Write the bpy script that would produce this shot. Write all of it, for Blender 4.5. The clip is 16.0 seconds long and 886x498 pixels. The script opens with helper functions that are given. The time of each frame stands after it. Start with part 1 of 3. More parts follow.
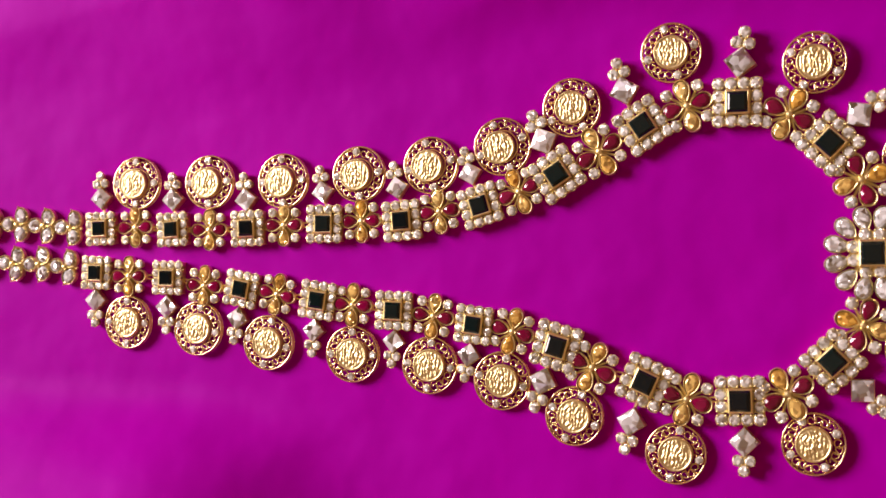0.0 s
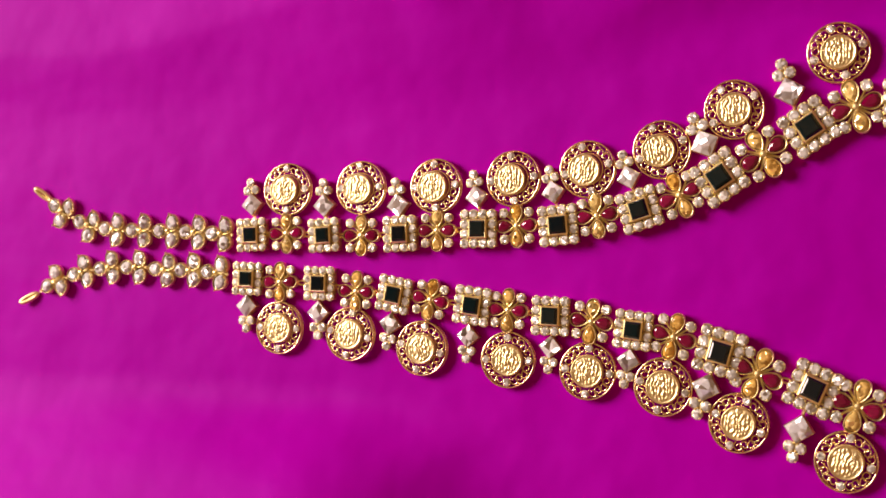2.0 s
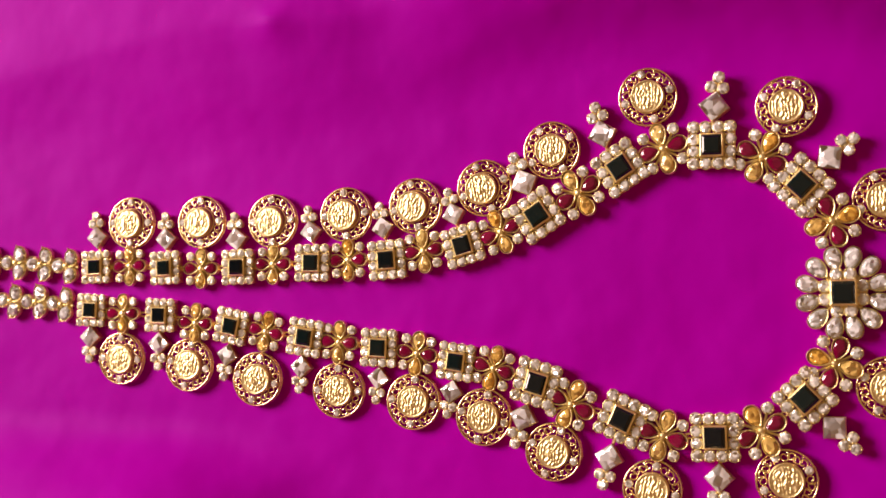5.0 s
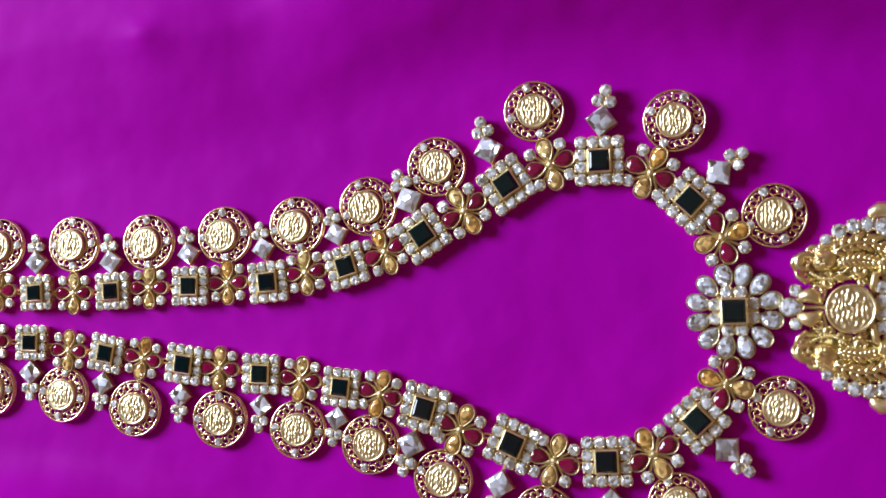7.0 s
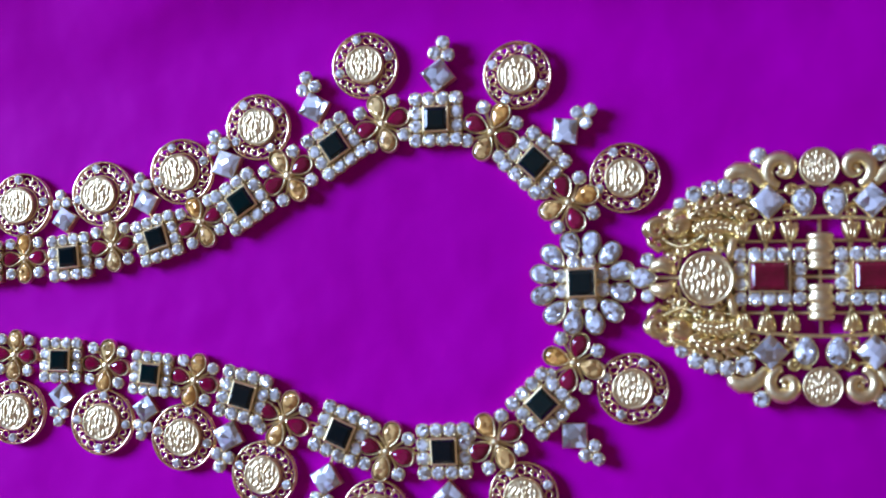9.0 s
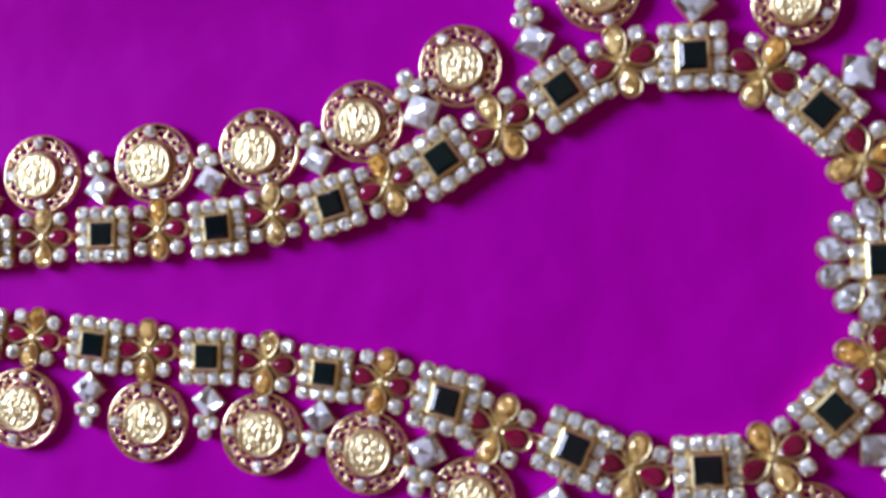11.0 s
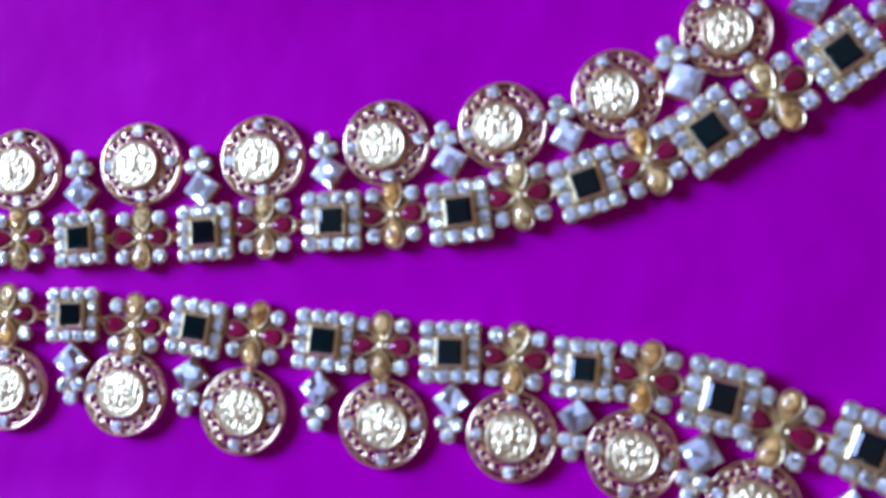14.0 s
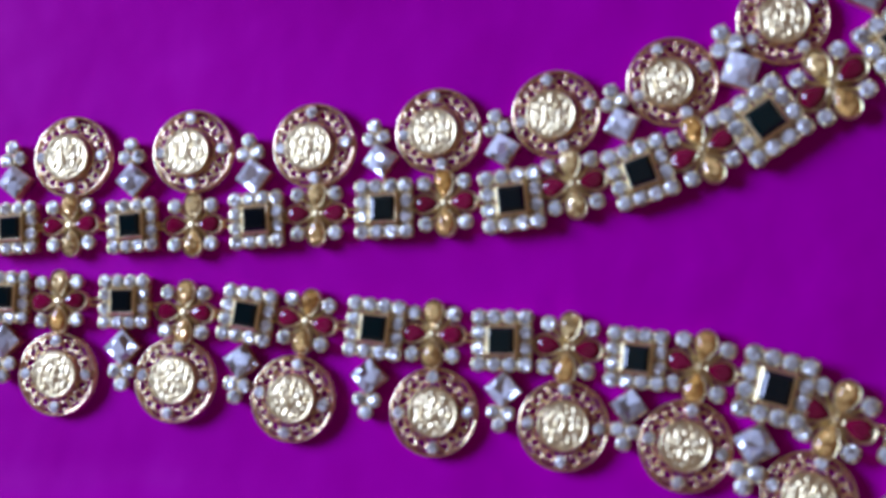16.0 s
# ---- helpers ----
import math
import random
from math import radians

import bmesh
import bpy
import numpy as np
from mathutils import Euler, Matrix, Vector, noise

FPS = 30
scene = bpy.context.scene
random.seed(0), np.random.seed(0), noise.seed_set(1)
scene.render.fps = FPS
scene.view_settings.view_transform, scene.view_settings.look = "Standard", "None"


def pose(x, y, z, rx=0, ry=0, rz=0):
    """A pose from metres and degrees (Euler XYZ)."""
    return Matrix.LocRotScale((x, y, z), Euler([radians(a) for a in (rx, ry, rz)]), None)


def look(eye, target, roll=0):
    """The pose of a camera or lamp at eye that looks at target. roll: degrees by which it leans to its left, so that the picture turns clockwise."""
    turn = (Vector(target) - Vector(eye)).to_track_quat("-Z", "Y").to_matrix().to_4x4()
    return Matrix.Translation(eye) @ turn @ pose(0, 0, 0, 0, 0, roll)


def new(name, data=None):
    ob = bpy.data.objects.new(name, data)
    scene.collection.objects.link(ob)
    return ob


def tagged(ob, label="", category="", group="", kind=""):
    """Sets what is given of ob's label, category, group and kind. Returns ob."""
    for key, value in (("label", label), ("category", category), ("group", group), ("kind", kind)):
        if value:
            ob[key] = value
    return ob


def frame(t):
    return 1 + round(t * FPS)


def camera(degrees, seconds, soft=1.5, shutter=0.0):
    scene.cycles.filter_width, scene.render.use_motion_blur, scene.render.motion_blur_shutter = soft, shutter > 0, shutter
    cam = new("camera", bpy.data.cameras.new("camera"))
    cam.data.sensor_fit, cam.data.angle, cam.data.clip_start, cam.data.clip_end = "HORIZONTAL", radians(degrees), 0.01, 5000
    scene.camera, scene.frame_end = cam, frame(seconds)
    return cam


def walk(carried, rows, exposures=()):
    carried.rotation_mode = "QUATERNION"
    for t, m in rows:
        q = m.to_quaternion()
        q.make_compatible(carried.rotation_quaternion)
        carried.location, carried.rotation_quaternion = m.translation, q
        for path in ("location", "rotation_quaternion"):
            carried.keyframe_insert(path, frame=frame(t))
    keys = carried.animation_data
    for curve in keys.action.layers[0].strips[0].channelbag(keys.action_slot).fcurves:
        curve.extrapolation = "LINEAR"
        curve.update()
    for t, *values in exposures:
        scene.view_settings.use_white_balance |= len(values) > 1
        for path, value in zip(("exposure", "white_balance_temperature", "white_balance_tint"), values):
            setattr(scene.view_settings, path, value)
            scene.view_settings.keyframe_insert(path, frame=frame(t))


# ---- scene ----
cam = camera(37, 16.0)
# focused at the height where the walk begins, so nearer passes fall soft
cam.data.dof.use_dof, cam.data.dof.focus_distance, cam.data.dof.aperture_fstop = True, 0.43, 18.0
# seconds, and the camera's place in metres and turn in degrees
PATH = [
    (0, (0.14379, -0.00438, 0.40440, 1.627, 19.246, 2.270)),
    (0.5, (0.13715, -0.00457, 0.40518, 1.376, 19.834, 2.167)),
    (1, (0.13304, -0.00880, 0.40782, 1.605, 20.915, 2.131)),
    (1.5, (0.12810, -0.00820, 0.41092, 1.509, 21.864, 1.991)),
    (2, (0.11908, -0.00660, 0.41073, 1.999, 22.611, 2.217)),
    (2.5, (0.11335, -0.00906, 0.40919, 2.586, 23.195, 2.588)),
    (3, (0.11672, -0.01199, 0.40874, 3.733, 22.772, 3.085)),
    (3.5, (0.12930, -0.01797, 0.40763, 4.648, 21.834, 3.366)),
    (4, (0.14126, -0.01471, 0.41077, 4.023, 21.043, 3.033)),
    (6.3, (0.16500, -0.00069, 0.40488, 3.485, 18.285, 2.012)),
    (6.5, (0.16448, -0.00026, 0.40127, 3.438, 17.863, 1.882)),
    (7, (0.16248, 0.00366, 0.39276, 2.977, 16.476, 1.368)),
    (7.5, (0.15169, -0.00206, 0.37940, 3.186, 14.741, 1.458)),
    (8, (0.15564, -0.01233, 0.37058, 4.928, 13.734, 1.858)),
    (8.2, (0.16243, -0.01160, 0.36816, 4.661, 13.416, 1.754)),
    (9.25, (0.17000, -0.00800, 0.34300, 3.700, 11.000, 0.900)),
    (10.3, (0.12573, -0.00485, 0.31769, 2.948, 8.564, 0.824)),
    (10.5, (0.11511, -0.00353, 0.31141, 2.451, 9.064, 0.830)),
    (11, (0.08604, -0.00995, 0.29244, 3.369, 8.859, 0.986)),
    (11.5, (0.06739, -0.02085, 0.28007, 4.108, 10.236, 1.084)),
    (12, (0.05686, -0.02168, 0.27751, 5.457, 10.059, 0.844)),
    (12.5, (0.04518, -0.02450, 0.27446, 4.661, 9.943, 0.514)),
    (13, (0.04017, -0.02428, 0.27197, 5.329, 10.582, 0.546)),
    (13.5, (0.03973, -0.02219, 0.27416, 5.506, 10.704, 0.627)),
    (14, (0.03710, -0.02325, 0.27351, 5.588, 10.779, 0.653)),
    (14.5, (0.03817, -0.02425, 0.27192, 5.790, 10.947, 0.904)),
    (15, (0.03746, -0.02160, 0.27898, 6.094, 11.448, 0.795)),
    (15.5, (0.03004, -0.02418, 0.27369, 6.242, 11.771, 1.015)),
    (16, (0.03195, -0.02789, 0.27320, 6.148, 11.933, 1.197)),
]
LIGHT_STEPS = [
    (0.0, -0.06, 7900, 35), (0.5, -0.06, 8600, 36), (1.5, -0.02, 9400, 37), (2.5, -0.04, 8200, 37), (4.0, -0.04, 8400, 37),
    (6.5, -0.06, 9400, 37), (7.0, -0.17, 5500, 18), (7.5, -0.19, 5050, 18), (8.0, -0.22, 5600, 17), (8.2, -0.19, 4560, 19),
    (10.5, -0.26, 4520, 24), (11.0, -0.26, 5350, 24), (11.5, -0.26, 4520, 25), (12.5, -0.26, 4600, 25), (13.0, -0.25, 5000, 24),
    (13.5, -0.26, 5500, 24), (14.0, -0.26, 4350, 26), (14.5, -0.26, 4370, 26), (15.0, -0.32, 4950, 26), (15.5, -0.33, 4820, 27),
    (16.0, -0.68, 4750, 28)]
walk(cam, [(t, pose(*p)) for t, p in PATH], LIGHT_STEPS)

# ---- world and light: daylight from one window of an unseen closed room ----
world = bpy.data.worlds.new("sky")
scene.world = world
world.use_nodes = True
wn, wl = world.node_tree.nodes, world.node_tree.links
sky = wn.new("ShaderNodeTexSky")
sky.sky_type, sky.sun_disc = "NISHITA", False
sky.sun_elevation, sky.sun_rotation = radians(40), radians(120)
wl.new(sky.outputs[0], wn["Background"].inputs[0])
wn["Background"].inputs[1].default_value = 0.1

WINDOW_AZIMUTH = 163.0
ROOM = pose(0, 0, 0, 0, 0, WINDOW_AZIMUTH)
lamp = bpy.data.lights.new("window_light", "AREA")
lamp.shape, lamp.size, lamp.size_y = "RECTANGLE", 0.95, 0.85
lamp.energy, lamp.color = 74.0, (0.91, 0.96, 1.0)
new("window_light", lamp).matrix_world = ROOM @ look((1.88, 0, 1.1), (0, 0, 0.2))


# ---- materials ----
def material(name, color, rough=0.4, metal=0.0, **more):
    m = bpy.data.materials.new(name)
    m.use_nodes = True
    b = m.node_tree.nodes["Principled BSDF"]
    b.inputs["Base Color"].default_value = (*color, 1)
    b.inputs["Roughness"].default_value = rough
    b.inputs["Metallic"].default_value = metal
    for key, value in more.items():
        b.inputs[key.replace("_", " ")].default_value = value
    return m


def noise_node(m, scale, detail=4.0, distort=0.0):
    nodes, links = m.node_tree.nodes, m.node_tree.links
    tc = nodes.new("ShaderNodeTexCoord")
    n = nodes.new("ShaderNodeTexNoise")
    n.inputs["Scale"].default_value, n.inputs["Detail"].default_value = scale, detail
    n.inputs["Distortion"].default_value = distort
    links.new(tc.outputs["Object"], n.inputs["Vector"])
    return n


def vary_color(m, scale, low, high, detail=4.0):
    n = noise_node(m, scale, detail)
    r = m.node_tree.nodes.new("ShaderNodeValToRGB")
    r.color_ramp.elements[0].position, r.color_ramp.elements[1].position = 0.3, 0.7
    r.color_ramp.elements[0].color, r.color_ramp.elements[1].color = (*low, 1), (*high, 1)
    m.node_tree.links.new(n.outputs["Fac"], r.inputs[0])
    m.node_tree.links.new(r.outputs[0], m.node_tree.nodes["Principled BSDF"].inputs["Base Color"])
    return r


def vary_rough(m, scale, low, high):
    n = noise_node(m, scale)
    r = m.node_tree.nodes.new("ShaderNodeMapRange")
    r.inputs["To Min"].default_value, r.inputs["To Max"].default_value = low, high
    m.node_tree.links.new(n.outputs["Fac"], r.inputs["Value"])
    m.node_tree.links.new(r.outputs[0], m.node_tree.nodes["Principled BSDF"].inputs["Roughness"])


def relief(m, scale, strength, distance, detail=3.0):
    n = noise_node(m, scale, detail)
    bp = m.node_tree.nodes.new("ShaderNodeBump")
    bp.inputs["Strength"].default_value, bp.inputs["Distance"].default_value = strength, distance
    b = m.node_tree.nodes["Principled BSDF"]
    m.node_tree.links.new(n.outputs["Fac"], bp.inputs["Height"])
    m.node_tree.links.new(bp.outputs[0], b.inputs["Normal"])


def piece_tint(m, low, high):
    """Each stone a little different, by the object's own random number."""
    nodes, links = m.node_tree.nodes, m.node_tree.links
    info = nodes.new("ShaderNodeObjectInfo")
    r = nodes.new("ShaderNodeValToRGB")
    r.color_ramp.elements[0].color, r.color_ramp.elements[1].color = (*low, 1), (*high, 1)
    links.new(info.outputs["Random"], r.inputs[0])
    links.new(r.outputs[0], nodes["Principled BSDF"].inputs["Base Color"])


def facets(m, scale, spread, sparkle_low):
    """Flat, angled facets that break up the light; each one's bright or dark sparkle is painted into its colour."""
    nodes, links = m.node_tree.nodes, m.node_tree.links
    b = nodes["Principled BSDF"]
    tc, info, geo = nodes.new("ShaderNodeTexCoord"), nodes.new("ShaderNodeObjectInfo"), nodes.new("ShaderNodeNewGeometry")
    add, off, wide, tilt, unit = [nodes.new("ShaderNodeVectorMath") for _ in range(5)]
    off.operation, wide.operation, unit.operation = "SUBTRACT", "SCALE", "NORMALIZE"
    links.new(tc.outputs["Object"], add.inputs[0])
    links.new(info.outputs["Random"], add.inputs[1])
    v = nodes.new("ShaderNodeTexVoronoi")
    v.inputs["Scale"].default_value = scale
    links.new(add.outputs[0], v.inputs["Vector"])
    links.new(v.outputs["Color"], off.inputs[0])
    off.inputs[1].default_value = (0.5, 0.5, 0.5)
    links.new(off.outputs[0], wide.inputs[0])
    wide.inputs["Scale"].default_value = spread
    links.new(wide.outputs[0], tilt.inputs[0])
    links.new(geo.outputs["Normal"], tilt.inputs[1])
    links.new(tilt.outputs[0], unit.inputs[0])
    links.new(unit.outputs[0], b.inputs["Normal"])
    # random brightness per facet, put into the base colour as sparkle
    shade, mix = nodes.new("ShaderNodeMapRange"), nodes.new("ShaderNodeVectorMath")
    shade.inputs["To Min"].default_value = sparkle_low
    part_of = nodes.new("ShaderNodeSeparateXYZ")
    links.new(v.outputs["Color"], part_of.inputs[0])
    links.new(part_of.outputs[1], shade.inputs["Value"])
    mix.operation = "SCALE"
    links.new(b.inputs["Base Color"].links[0].from_socket, mix.inputs[0])
    links.new(shade.outputs[0], mix.inputs["Scale"])
    links.new(mix.outputs[0], b.inputs["Base Color"])


GOLD = material("polished_gold", (1.0, 0.79, 0.40), 0.3, 1.0)
vary_color(GOLD, 900, (0.98, 0.80, 0.36), (1.0, 0.90, 0.53))
vary_rough(GOLD, 1500, 0.28, 0.5)
relief(GOLD, 1400, 0.3, 0.0002)
COIN_GOLD = material("stamped_gold", (1.0, 0.82, 0.40), 0.28, 1.0)
vary_color(COIN_GOLD, 700, (0.99, 0.81, 0.38), (1.0, 0.90, 0.55))
vary_rough(COIN_GOLD, 1800, 0.3, 0.5)
relief(COIN_GOLD, 2200, 0.35, 0.0002)
CHASED_GOLD = material("chased_gold", (1.0, 0.76, 0.33), 0.2, 1.0)
vary_color(CHASED_GOLD, 600, (0.98, 0.78, 0.31), (1.0, 0.89, 0.50))
vary_rough(CHASED_GOLD, 1500, 0.2, 0.42)
relief(CHASED_GOLD, 600, 0.35, 0.0005)
# Gold wire; the pink it catches from the cloth is put into its colour.
CLOTH_GLOW_WIRE = material("gold_wire_with_cloth_glow", (1.0, 0.72, 0.44), 0.22, 1.0)
vary_color(CLOTH_GLOW_WIRE, 900, (1.0, 0.66, 0.38), (1.0, 0.80, 0.52))
vary_rough(CLOTH_GLOW_WIRE, 1500, 0.16, 0.34)
WHITE = material("white_stone", (0.9, 0.9, 0.88), 0.12, 0.18, Coat_Weight=0.9, Coat_Roughness=0.02)
piece_tint(WHITE, (0.70, 0.72, 0.67), (0.93, 0.94, 0.89))
facets(WHITE, 1700, 0.95, 0.66)
WHITE_DROP = material("white_drop_stone", (0.9, 0.9, 0.9), 0.06, 0.12, Coat_Weight=0.9, Coat_Roughness=0.02)
piece_tint(WHITE_DROP, (0.76, 0.80, 0.81), (0.92, 0.95, 0.96))
facets(WHITE_DROP, 850, 1.2, 0.68)
WHITE_SQUARE = material("white_square_stone", (0.95, 0.96, 0.97), 0.06, 0.15, Coat_Weight=1.0, Coat_Roughness=0.02)
piece_tint(WHITE_SQUARE, (0.86, 0.89, 0.92), (0.97, 0.99, 1.0))
facets(WHITE_SQUARE, 1100, 1.3, 0.58)
EMERALD = material("dark_green_stone", (0.002, 0.006, 0.006), 0.04, 0.0, IOR=1.5)
piece_tint(EMERALD, (0.001, 0.004, 0.007), (0.001, 0.012, 0.012))
RUBY = material("red_stone", (0.2, 0.002, 0.03), 0.04, 0.0, IOR=1.6, Transmission_Weight=0.3)
piece_tint(RUBY, (0.2, 0.002, 0.03), (0.36, 0.003, 0.07))
DEEP_RUBY = material("deep_red_stone", (0.14, 0.001, 0.018), 0.05, 0.0, IOR=1.6)
vary_color(DEEP_RUBY, 220, (0.10, 0.001, 0.012), (0.20, 0.002, 0.028))
CITRINE = material("amber_stone", (0.95, 0.66, 0.14), 0.07, 0.2, Coat_Weight=0.9, Coat_Roughness=0.03)
piece_tint(CITRINE, (1.0, 0.55, 0.10), (1.0, 0.78, 0.30))
facets(CITRINE, 800, 1.1, 0.68)

CLOTH = material("magenta_satin", (0.41, 0.001, 0.39), 0.55, 0.0, Specular_IOR_Level=0.04)
vary_color(CLOTH, 9, (0.385, 0.001, 0.365), (0.44, 0.001, 0.415))
relief(CLOTH, 26, 0.6, 0.004, 2.5)
# Surfaces of the unseen added room, toned to warm the fill light.
WARM_FILL_WALL = material("ochre_fill_wall", (0.46, 0.31, 0.17), 0.9)
vary_color(WARM_FILL_WALL, 3, (0.42, 0.28, 0.15), (0.50, 0.34, 0.195))
# Ceiling kept pale so that the gold reflects it brightly.
PALE_FILL_CEILING = material("pale_brown_fill_ceiling", (0.44, 0.34, 0.23), 0.7)
vary_color(PALE_FILL_CEILING, 4, (0.40, 0.305, 0.20), (0.48, 0.375, 0.26))
WARM_FILL_FLOOR = material("brown_fill_floor", (0.32, 0.21, 0.13), 0.6)
vary_color(WARM_FILL_FLOOR, 5, (0.28, 0.18, 0.11), (0.36, 0.24, 0.155))

# ---- mesh making, in millimetres ----
MM = 0.001
MESHES = {}


class Shape:
    """Vertices and faces of one mesh; add() joins another shape at a pose."""

    def __init__(self, verts=(), faces=()):
        self.verts, self.faces = [tuple(v) for v in verts], [tuple(f) for f in faces]

    def add(self, other, m=None):
        n = len(self.verts)
        self.verts += [tuple(m @ Vector(v)) for v in other.verts] if m else other.verts
        self.faces += [tuple(i + n for i in f) for f in other.faces]
        return self


def mesh(key, shape, mat, smooth=False):
    if key not in MESHES:
        me = bpy.data.meshes.new(key)
        me.from_pydata([(x * MM, y * MM, z * MM) for x, y, z in shape.verts], [], shape.faces)
        me.materials.append(mat)
        me.polygons.foreach_set("use_smooth", [smooth] * len(me.polygons))
        me.update()
        MESHES[key] = me
    return MESHES[key]


def at(x, y, z, turn=0.0, size=1.0, tilt=0.0, lean=0.0):
    """A pose in millimetres, with a size."""
    return pose(x * MM, y * MM, z * MM, tilt, lean, turn) @ Matrix.Diagonal((size, size, size, 1))


def mm(x, y, z, turn=0.0, sx=1.0, sy=None, sz=None):
    """The same for joining shapes, with no change of unit."""
    return pose(x, y, z, 0, 0, turn) @ Matrix.Diagonal((sx, sy or sx, sz or sx, 1))


def part(name, me, parent, m, label=""):
    ob = new(name, me)
    ob.parent = parent
    ob.matrix_basis = m
    return tagged(ob, label)


def rings(loops, cap_low=False, cap_high=True, closed=True):
    """Skin between loops of equally many points."""
    n, s = len(loops[0]), Shape()
    for loop in loops:
        s.verts += [tuple(p) for p in loop]
    for k in range(len(loops) - 1):
        for i in range(n if closed else n - 1):
            j = (i + 1) % n
            s.faces.append((k * n + i, k * n + j, (k + 1) * n + j, (k + 1) * n + i))
    if cap_low:
        s.faces.append(tuple(reversed(range(n))))
    if cap_high:
        s.faces.append(tuple(range((len(loops) - 1) * n, len(loops) * n)))
    return s


def circle(r, z, n, start=0.0):
    return [(r * math.cos(start + 2 * math.pi * i / n), r * math.sin(start + 2 * math.pi * i / n), z) for i in range(n)]


def lathe(profile, n=12):
    return rings([circle(r, z, n) for r, z in profile], cap_low=False, cap_high=profile[-1][0] > 0.01)


def bead(r, n=8):
    return lathe([(r * math.cos(a), r * math.sin(a)) for a in (-0.9, -0.35, 0.2, 0.75, 1.2)], n)


def tube(points, radius, n=6, closed=False):
    """A wire along points; radius is a number or one for each point."""
    pts = [Vector(p) for p in points]
    rad = radius if isinstance(radius, (list, tuple)) else [radius] * len(pts)
    loops = []
    for i, p in enumerate(pts):
        a = pts[i - 1] if i or closed else p
        b = pts[(i + 1) % len(pts)] if i < len(pts) - 1 or closed else p
        d = (b - a).normalized()
        side = d.cross(Vector((0, 0, 1)))
        side = side.normalized() if side.length > 1e-4 else Vector((1, 0, 0))
        up = side.cross(d)
        loops.append([p + (side * math.cos(2 * math.pi * k / n) + up * math.sin(2 * math.pi * k / n)) * rad[i] for k in range(n)])
    if closed:
        loops.append(loops[0])
        return rings(loops, False, False)
    return rings(loops, True, True)


def outline(points, r, z=0.0, n=6):
    return tube([(x, y, z) for x, y in points], r, n, closed=True)


def square_loop(h, z, cut=0.0):
    c = h - cut
    if cut <= 0:
        return [(h, -h, z), (h, h, z), (-h, h, z), (-h, -h, z)]
    return [(h, -c, z), (h, c, z), (c, h, z), (-c, h, z), (-h, c, z), (-h, -c, z), (-c, -h, z), (c, -h, z)]


def pear_points(length, width, n=20, sharp=0.45):
    """A drop: tip at the origin, round end along +y; sharp: how narrow it is towards its tip."""
    wide = max(math.sin(a / 50) * math.sin(a / 100) ** sharp for a in range(1, 157))
    out = []
    for i in range(n):
        a = 2 * math.pi * (i + 1) / n
        out.append((width / 2 / wide * math.sin(a) * abs(math.sin(a / 2)) ** sharp, length / 2 * (1 - math.cos(a))))
    return out


def scaled_loop(points, k, z, cx, cy):
    return [(cx + (x - cx) * k, cy + (y - cy) * k, z) for x, y in points]


# ---- stones, each a cut of its own ----
def round_cut():
    """Radius 1: girdle, two rings of crown facets and a table."""
    n, s = 8, Shape()
    low, girdle, mid, top = circle(0.5, -0.45, n, math.pi / n), circle(1.0, 0.0, 2 * n), circle(0.82, 0.17, n, math.pi / n), circle(0.56, 0.27, n)
    s.verts = low + girdle + mid + top + [(0, 0, -0.85)]
    g, c, t, tip = n, 3 * n, 4 * n, 5 * n
    for i in range(n):
        j = (i + 1) % n
        a, b, d = g + 2 * i, g + 2 * i + 1, g + (2 * i + 2) % (2 * n)
        s.faces += [(a, b, c + i), (b, d, c + i), (a, c + i, t + i), (d, t + j, c + i), (t + i, c + i, t + j)]
        s.faces += [(b, a, i), (d, b, i), (d, i, j), (tip, j, i)]
    s.faces.append(tuple(range(t, t + n)))
    return s


def step_cut(w=1.0, h=1.0, crown=0.3, bevel=1.0):
    def loop(k, z):
        a, b = w - k * bevel, h - k * bevel
        return [(a, -b, z), (a, b, z), (-a, b, z), (-a, -b, z)]
    return rings([loop(0.0, -0.3), loop(0.0, 0.0), loop(0.13, crown * 0.55), loop(0.3, crown * 0.85)])


def princess_cut():
    """Half side 1: a square table turned over a square girdle, with kite facets."""
    s = Shape()
    s.verts = [(1, -1, 0), (1, 1, 0), (-1, 1, 0), (-1, -1, 0), (1, 0, 0.06), (0, 1, 0.06), (-1, 0, 0.06), (0, -1, 0.06),
               (0.56, 0, 0.28), (0, 0.56, 0.28), (-0.56, 0, 0.28), (0, -0.56, 0.28), (0.6, 0.6, 0.2), (-0.6, 0.6, 0.2),
               (-0.6, -0.6, 0.2), (0.6, -0.6, 0.2), (0, 0, 0.28), (0, 0, -0.75), (0.5, 0, -0.42), (0, 0.5, -0.42), (-0.5, 0, -0.42), (0, -0.5, -0.42)]
    s.faces = [(8, 9, 16), (9, 10, 16), (10, 11, 16), (11, 8, 16), (8, 12, 9), (9, 13, 10), (10, 14, 11), (11, 15, 8),
               (4, 1, 12, 8), (1, 5, 9, 12), (5, 2, 13, 9), (2, 6, 10, 13), (6, 3, 14, 10), (3, 7, 11, 14), (7, 0, 15, 11), (0, 4, 8, 15)]
    for i in range(4):
        j = (i + 1) % 4
        s.faces += [(17, 18 + j, 18 + i), (4 + i, 18 + i, i), (1 + i if i < 3 else 0, 18 + i, 4 + i), (18 + i, 18 + j, 1 + i if i < 3 else 0)]
    return s


